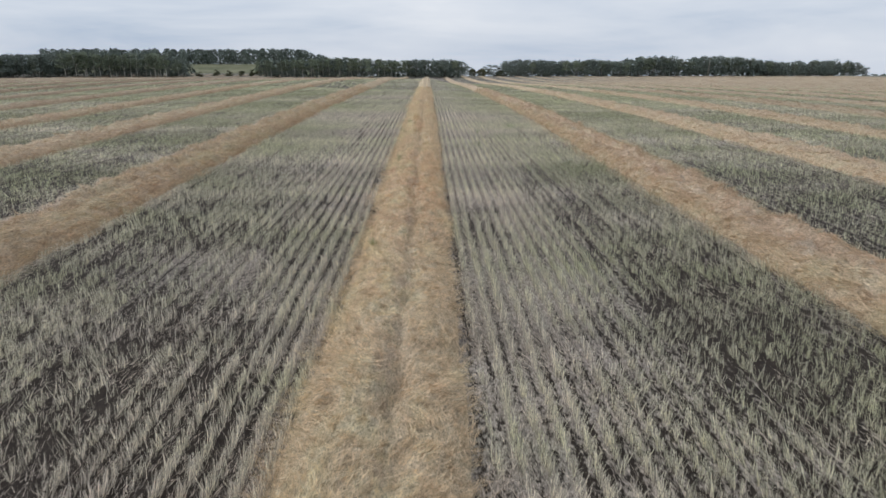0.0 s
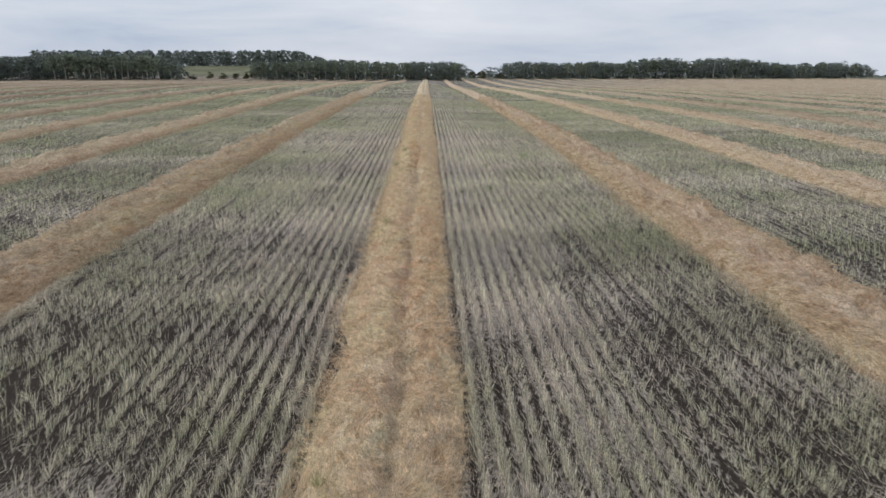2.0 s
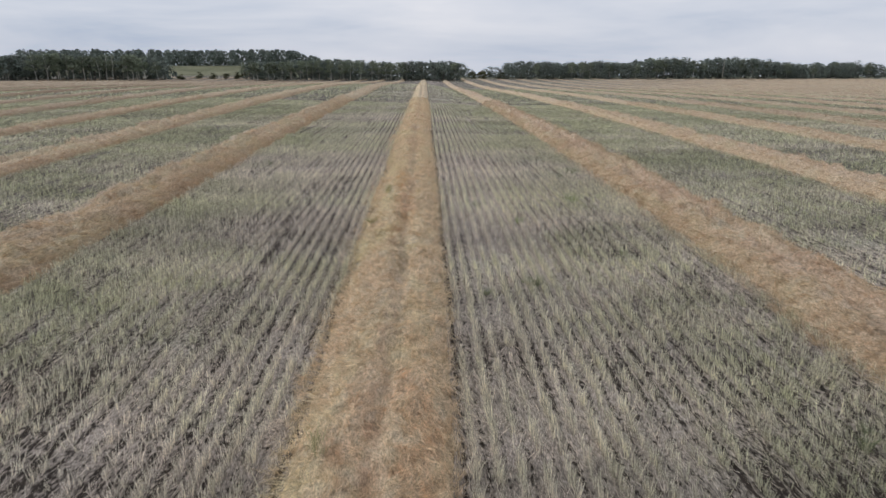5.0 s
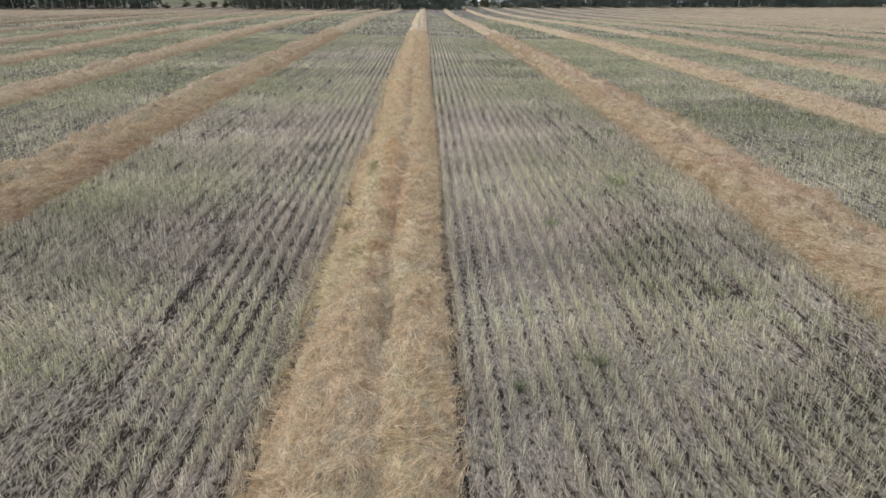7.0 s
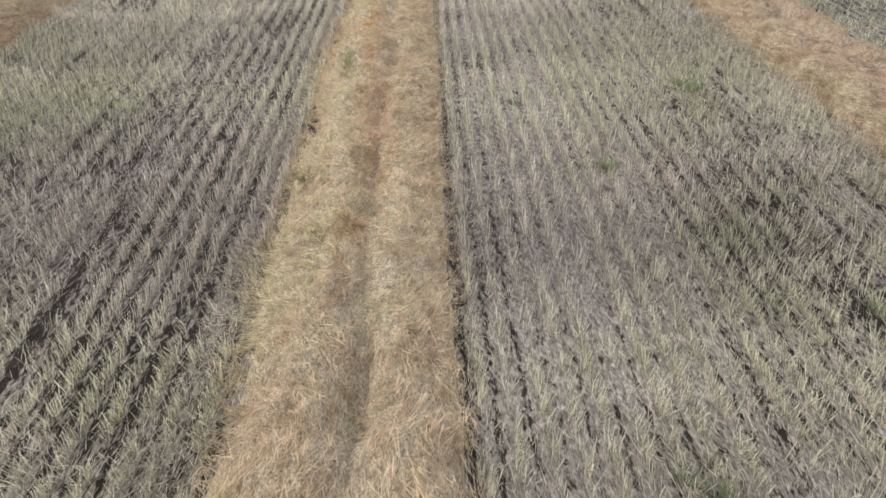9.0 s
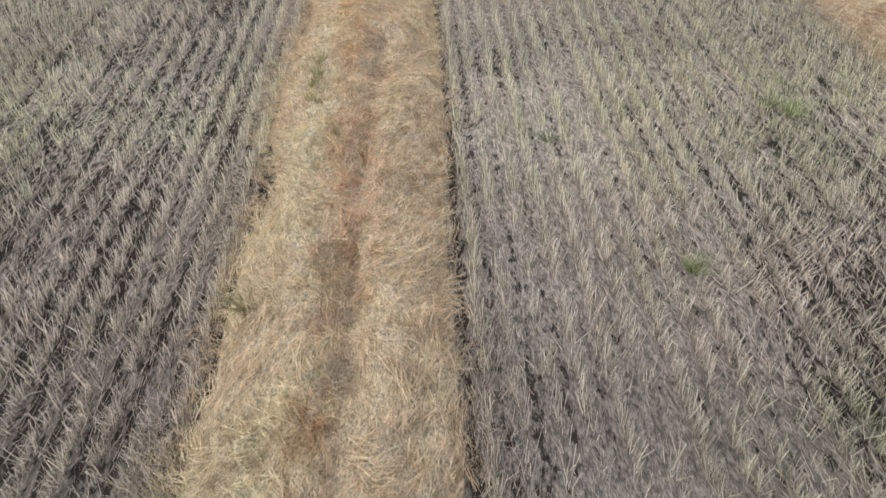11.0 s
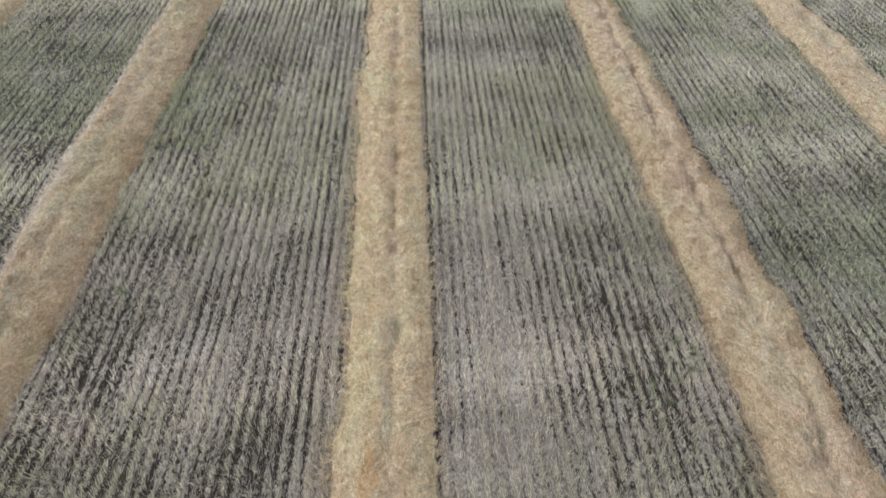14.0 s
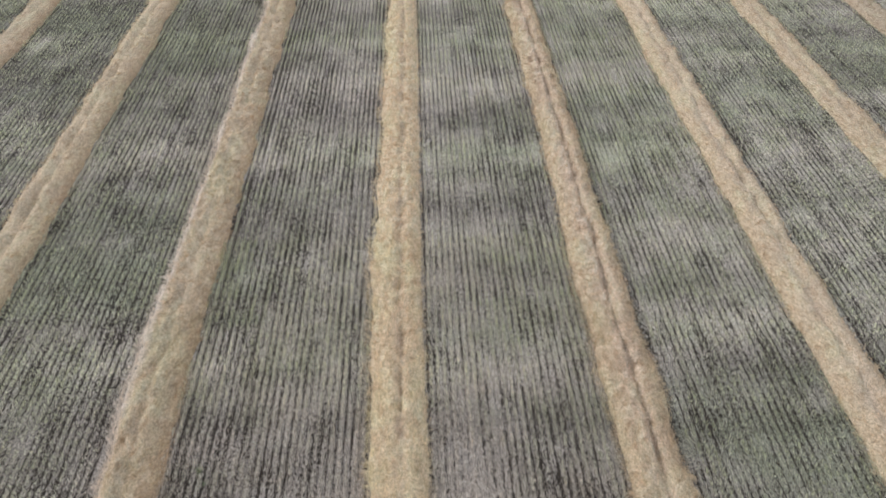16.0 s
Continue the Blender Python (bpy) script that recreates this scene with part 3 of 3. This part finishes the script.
# ---- the woods ----
def tube(points, radii, sides=6):
    """A tapered tube along points."""
    v, f = [], []
    for n, (p, r) in enumerate(zip(points, radii)):
        for i in range(sides):
            a = 2 * math.pi * i / sides
            v.append((p[0] + r * math.cos(a), p[1] + r * math.sin(a), p[2]))
            if n:
                b, c = (n - 1) * sides, n * sides
                f.append((b + i, b + (i + 1) % sides, c + (i + 1) % sides, c + i))
    return np.array(v), np.array(f)


def tree(seed, tall, spread_at, clear, leaf, bark, leaves, clumps, label):
    """A tree of that height: a tapered trunk with limbs, and a crown of leaf clumps that starts at the share clear of its height."""
    r = np.random.default_rng(seed)
    thing = new("tree", None)
    bow = r.normal(0, 0.25, (5, 2)).cumsum(0) * 0.5
    pts = [(bow[i][0] - bow[0][0], bow[i][1] - bow[0][1], tall * 0.92 * i / 4) for i in range(5)]
    pieces = [tube(pts, [0.016 * tall * (1 - 0.85 * i / 4) * 0.5 for i in range(5)])]
    ends = []
    for i in range(9):
        h = r.uniform(clear * 0.9, 0.85)
        j = min(int(h / 0.92 * 4), 3)
        f = h / 0.92 * 4 - j
        start = np.array(pts[j]) * (1 - f) + np.array(pts[j + 1]) * f
        a = r.uniform(0, 2 * math.pi)
        out = spread_at * (1.15 - h) * r.uniform(0.6, 1.1)
        end = start + (math.cos(a) * out, math.sin(a) * out, out * r.uniform(0.4, 1.1))
        ends.append((start, end))
        pieces.append(tube([start, (start + end) / 2 + (0, 0, 0.1), end], [0.006 * tall, 0.004 * tall, 0.001 * tall], 4))
    under(new("trunk", mesh_of("trunk", *joined(pieces), bark, True)), thing)
    # the crown: leaf clumps about a handful of lobes, the highest in the middle
    n, lobes = clumps, 15
    h = np.concatenate([[0.88], r.uniform(clear + 0.05, 0.84, lobes - 1)])
    a = r.uniform(0, 2 * math.pi, lobes)
    out = spread_at * np.concatenate([[0.1], r.uniform(0.25, 0.75, lobes - 1)]) * np.sqrt(np.clip(1.25 - h, 0.2, 1))
    middle = np.stack([np.cos(a) * out + pts[2][0], np.sin(a) * out + pts[2][1], h * tall], -1)
    size = spread_at * r.uniform(0.3, 0.5, lobes)
    which = r.integers(0, lobes, n)
    off = r.normal(size=(n, 3))
    off /= np.linalg.norm(off, axis=1, keepdims=True)
    c = middle[which] + off * (size[which] * r.random(n) ** 0.4)[:, None] * (1, 1, 0.85)
    u, w = r.normal(size=(n, 3)), r.normal(size=(n, 3))
    u /= np.linalg.norm(u, axis=1, keepdims=True)
    w -= u * (u * w).sum(1, keepdims=True)
    w /= np.linalg.norm(w, axis=1, keepdims=True)
    size = leaf * r.uniform(0.5, 1.3, n)[:, None]
    v = np.stack([c - u * size, c + w * size * 0.6, c + u * size, c - w * size * 0.6], 1).reshape(-1, 3)
    under(new("crown", mesh_of("crown", v, np.arange(4 * n).reshape(n, 4), leaves)), thing)
    return tagged(thing, label, "tree", "trees of the wood")


ASPEN, BROAD, BUSH = "slender aspen with a pale trunk and thin green crown", "dark green broad tree at the edge of the field", "low olive shrub in dry grass by the wood"
aspens = [tree(100 + i, 10.0, 2.0, 0.34, 0.21, PALE_BARK, ASPEN_LEAVES, 760, ASPEN) for i in range(5)]
broads = [tree(200 + i, 9.0, 3.1, 0.10, 0.23, GREY_BARK, HAZED_DARK_LEAVES, 960, BROAD) for i in range(5)]
shrubs = [tree(300 + i, 3.0, 1.5, 0.05, 0.3, GREY_BARK, SHRUB_LEAVES, 220, BUSH) for i in range(3)]
used = set()


def plant(kinds, x, y, top):
    """A tree of one of the kinds at x, y whose top is at that height."""
    z = float(land(x, y))
    ob = random.choice(kinds)
    tall = {"aspen": 10.0, "broad": 9.0, "shrub": 3.0}["aspen" if ob in aspens else "broad" if ob in broads else "shrub"]
    s = max(0.35, (top - z) / tall)
    m = pose(x, y, z - 0.05, 0, 0, random.uniform(0, 360))
    wide = min(max(s, 0.8), 1.25) * random.uniform(1.3, 1.9)
    if ob in used:
        ob = copy_thing(ob, m)
    else:
        used.add(ob)
        ob.matrix_basis = m
    ob.scale = (wide, wide, s)


def skyline(x, table):
    xs, zs = zip(*table)
    return float(np.interp(x, xs, zs))


LEFT_TOPS = [(-230, 5.0), (-172, 5.0), (-158, 5.7), (-142, 6.5), (-127, 5.7), (-115, 6.0), (-106, 5.0), (-98, 3.0), (-70, 3.2), (-54, 3.3), (-36, 4.2), (-13, 2.9), (1, 3.1), (11, 3.2), (15, 2.4)]
RIGHT_TOPS = [(37, 2.3), (47, 3.0), (62, 2.3), (75, 3.2), (88, 2.0), (95, 3.5), (100, 4.4), (113, 4.4), (121, 2.2), (126, 4.4), (139, 4.7), (152, 3.2), (165, 1.2), (170, 2.0), (186, 2.7), (194, 2.2), (199, 0.5)]
for x in np.arange(-228, 16, 3.0):
    if -101 < x < -71:
        continue
    for row in range(2):
        px, py = x + random.uniform(-1.5, 1.5), 262 + row * 6 + random.uniform(-2, 2)
        pale = (-150 < x < -100) or (-70 < x < -5)
        kinds = aspens if (pale and row == 0) or random.random() < 0.25 else broads
        plant(kinds, px, py, skyline(px, LEFT_TOPS) + random.uniform(-0.6, 0.3))
for x in np.arange(37, 200, 3.0):
    for row in range(2):
        px, py = x + random.uniform(-1.5, 1.5), 285 + row * 7 + random.uniform(-2, 2)
        kinds = aspens if random.random() < (0.3 if row == 0 else 0.1) else broads
        plant(kinds, px, py, skyline(px, RIGHT_TOPS) + random.uniform(-0.8, 0.4))


def far_woods(places, leaves, n=110):
    """Distant woods as many leaf clumps, crown by crown. places: x, y and the top's height."""
    r = np.random.default_rng(21)
    pieces = []
    for x, y, top in places:
        z = float(land(x, y))
        t, a = r.beta(1.1, 1.1, n), r.uniform(0, 2 * math.pi, n)
        out = 3.6 * np.sqrt(r.random(n)) * np.sqrt(np.maximum(1 - t ** 3, 0.03))
        c = np.stack([x + np.cos(a) * out, y + np.sin(a) * out, z + t * (top - z)], -1)
        u, w = r.normal(size=(n, 3)) * 0.36, r.normal(size=(n, 3)) * 0.28
        pieces.append((np.stack([c - u, c + w, c + u, c - w], 1).reshape(-1, 3), np.arange(4 * n).reshape(n, 4)))
    return mesh_of("far_woods", *joined(pieces), leaves)


places = [(x + random.uniform(-3, 3), 900 + random.uniform(-20, 20), -19.5 + 1.5 * math.sin(x / 60) + random.uniform(-1.5, 1)) for x in np.arange(-760, 780, 7.0)]
places += [(x + random.uniform(-1, 1), 276 + random.uniform(-2, 2), skyline(x, LEFT_TOPS) - random.uniform(0.4, 1.8)) for x in np.arange(-228, 15, 1.5) if not -102 < x < -70]
places += [(x + random.uniform(-1, 1), 300 + random.uniform(-2, 2), skyline(x, RIGHT_TOPS) - random.uniform(0.4, 1.8)) for x in np.arange(38, 198, 1.6)]
woods = new("far_woods", far_woods(places, HAZED_DARK_LEAVES))
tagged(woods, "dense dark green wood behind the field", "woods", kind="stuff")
places = [(x + random.uniform(-1.5, 1.5), 385 + random.uniform(-10, 10), 8.0 * float(smooth(-42, -80, np.array(x))) + random.uniform(-0.9, 0.4)) for x in np.arange(-225, -44, 1.3)]
woods = new("far_woods", far_woods(places, HAZED_DARK_LEAVES, 190))
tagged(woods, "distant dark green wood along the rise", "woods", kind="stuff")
for x, top in ((18, 0.0), (21, -1.4), (25, -1.2), (28.5, 0.7), (30.5, 0.5), (33, -1.0)):
    plant(broads if top > -0.5 else shrubs, x, 288 + random.uniform(-3, 3), top)
for x in (-97, -92, -86, -80, -76, -73):
    plant(shrubs, x, 276 + random.uniform(-4, 4), -1.5 + random.uniform(-0.8, 0.5))
for x, top in ((204, -1.0), (207, -1.4), (211, -0.8)):
    plant(broads, x, 300, top)

for ob in aspens + broads + shrubs:
    if ob not in used:
        for piece in list(ob.children):
            bpy.data.objects.remove(piece)
        bpy.data.objects.remove(ob)

# the bare pole before the woods
thing = new("wooden_pole", mesh_of("wooden_pole", *tube([(0, 0, -0.3), (0.05, 0, 4), (0.25, 0, 8.3)], [0.16, 0.14, 0.1], 8), OLD_WOOD, True))
thing.location = (125.4, 280, float(land(125.4, 280)))
tagged(thing, "bare weathered wooden pole before dark trees", "pole")


# ---- weeds ----
def weed(name, x, y, z, tall, count, material, label, lean=0.6):
    """A small plant: blades that fan out of one root."""
    n = count
    a, t = rng.uniform(0, 2 * math.pi, n), rng.uniform(0.1, 1.0, n) * lean
    way = np.stack([np.cos(a) * t, np.sin(a) * t, np.ones(n)], -1)
    way /= np.linalg.norm(way, axis=1, keepdims=True)
    base = np.stack([np.cos(a), np.sin(a), 0 * a], -1) * rng.uniform(0, 0.05, n)[:, None]
    ob = new(name, mesh_of(name, *blades(base, way, tall * rng.uniform(0.5, 1.1, n), rng.uniform(0.006, 0.014, n), 0.15), material))
    ob.location = (x, y, float(land(x, y)) + z)
    return tagged(ob, label, name.replace("_", " "), "weeds in the field")


GREEN = make_leaves("weed_leaves", (0.20, 0.25, 0.11), (0.36, 0.40, 0.20))
OLIVE = make_leaves("olive_grass", (0.36, 0.35, 0.18), (0.60, 0.56, 0.33))
weed("weed", 3.3, 33.4, 0.02, 0.30, 60, GREEN, "small bright green weed between grey stubble rows", 1.2)
weed("weed", 5.38, 35.95, 0.02, 0.34, 90, GREEN, "bushy green weed at the edge of stubble", 1.2)
weed("weed", 5.2, 36.2, 0.02, 0.28, 50, GREEN, "small bright green weed between grey stubble rows", 1.2)
weed("grass_tuft", -0.70, 33.05, 0.14, 0.32, 70, OLIVE, "fanned olive grass tuft growing through cut straw", 1.6)
for x, y, tall in ((-0.5, 36.2, 0.2), (-0.48, 36.5, 0.24), (-0.46, 36.8, 0.2), (-0.47, 37.1, 0.22), (-0.52, 23.1, 0.3), (-0.45, 22.9, 0.22), (-0.55, 12.2, 0.22)):
    weed("grass_tuft", x, y, 0.24, tall, 36, OLIVE, "small olive grass tuft growing through cut straw", 1.0)
DULL = make_leaves("dull_weed_leaves", (0.15, 0.18, 0.10), (0.30, 0.33, 0.19))
for x, y, tall, count in ((5.88, 23.2, 0.24, 60), (6.1, 23.5, 0.2, 40), (2.95, 28.65, 0.26, 50), (2.75, 28.8, 0.2, 30), (1.89, 28.2, 0.2, 40), (5.3, 30.6, 0.2, 28), (6.75, 41.6, 0.26, 70),
                          (6.5, 41.9, 0.24, 60), (6.6, 41.2, 0.22, 60), (5.66, 40.8, 0.2, 50), (5.9, 40.4, 0.22, 50), (6.2, 40.9, 0.2, 40), (2.32, 35.55, 0.2, 40), (-6.15, 43.8, 0.22, 60), (-5.9, 43.4, 0.2, 40)):
    weed("weed", x, y, 0.01, tall, count, DULL, "low dull green weed among grey stubble", 1.4)
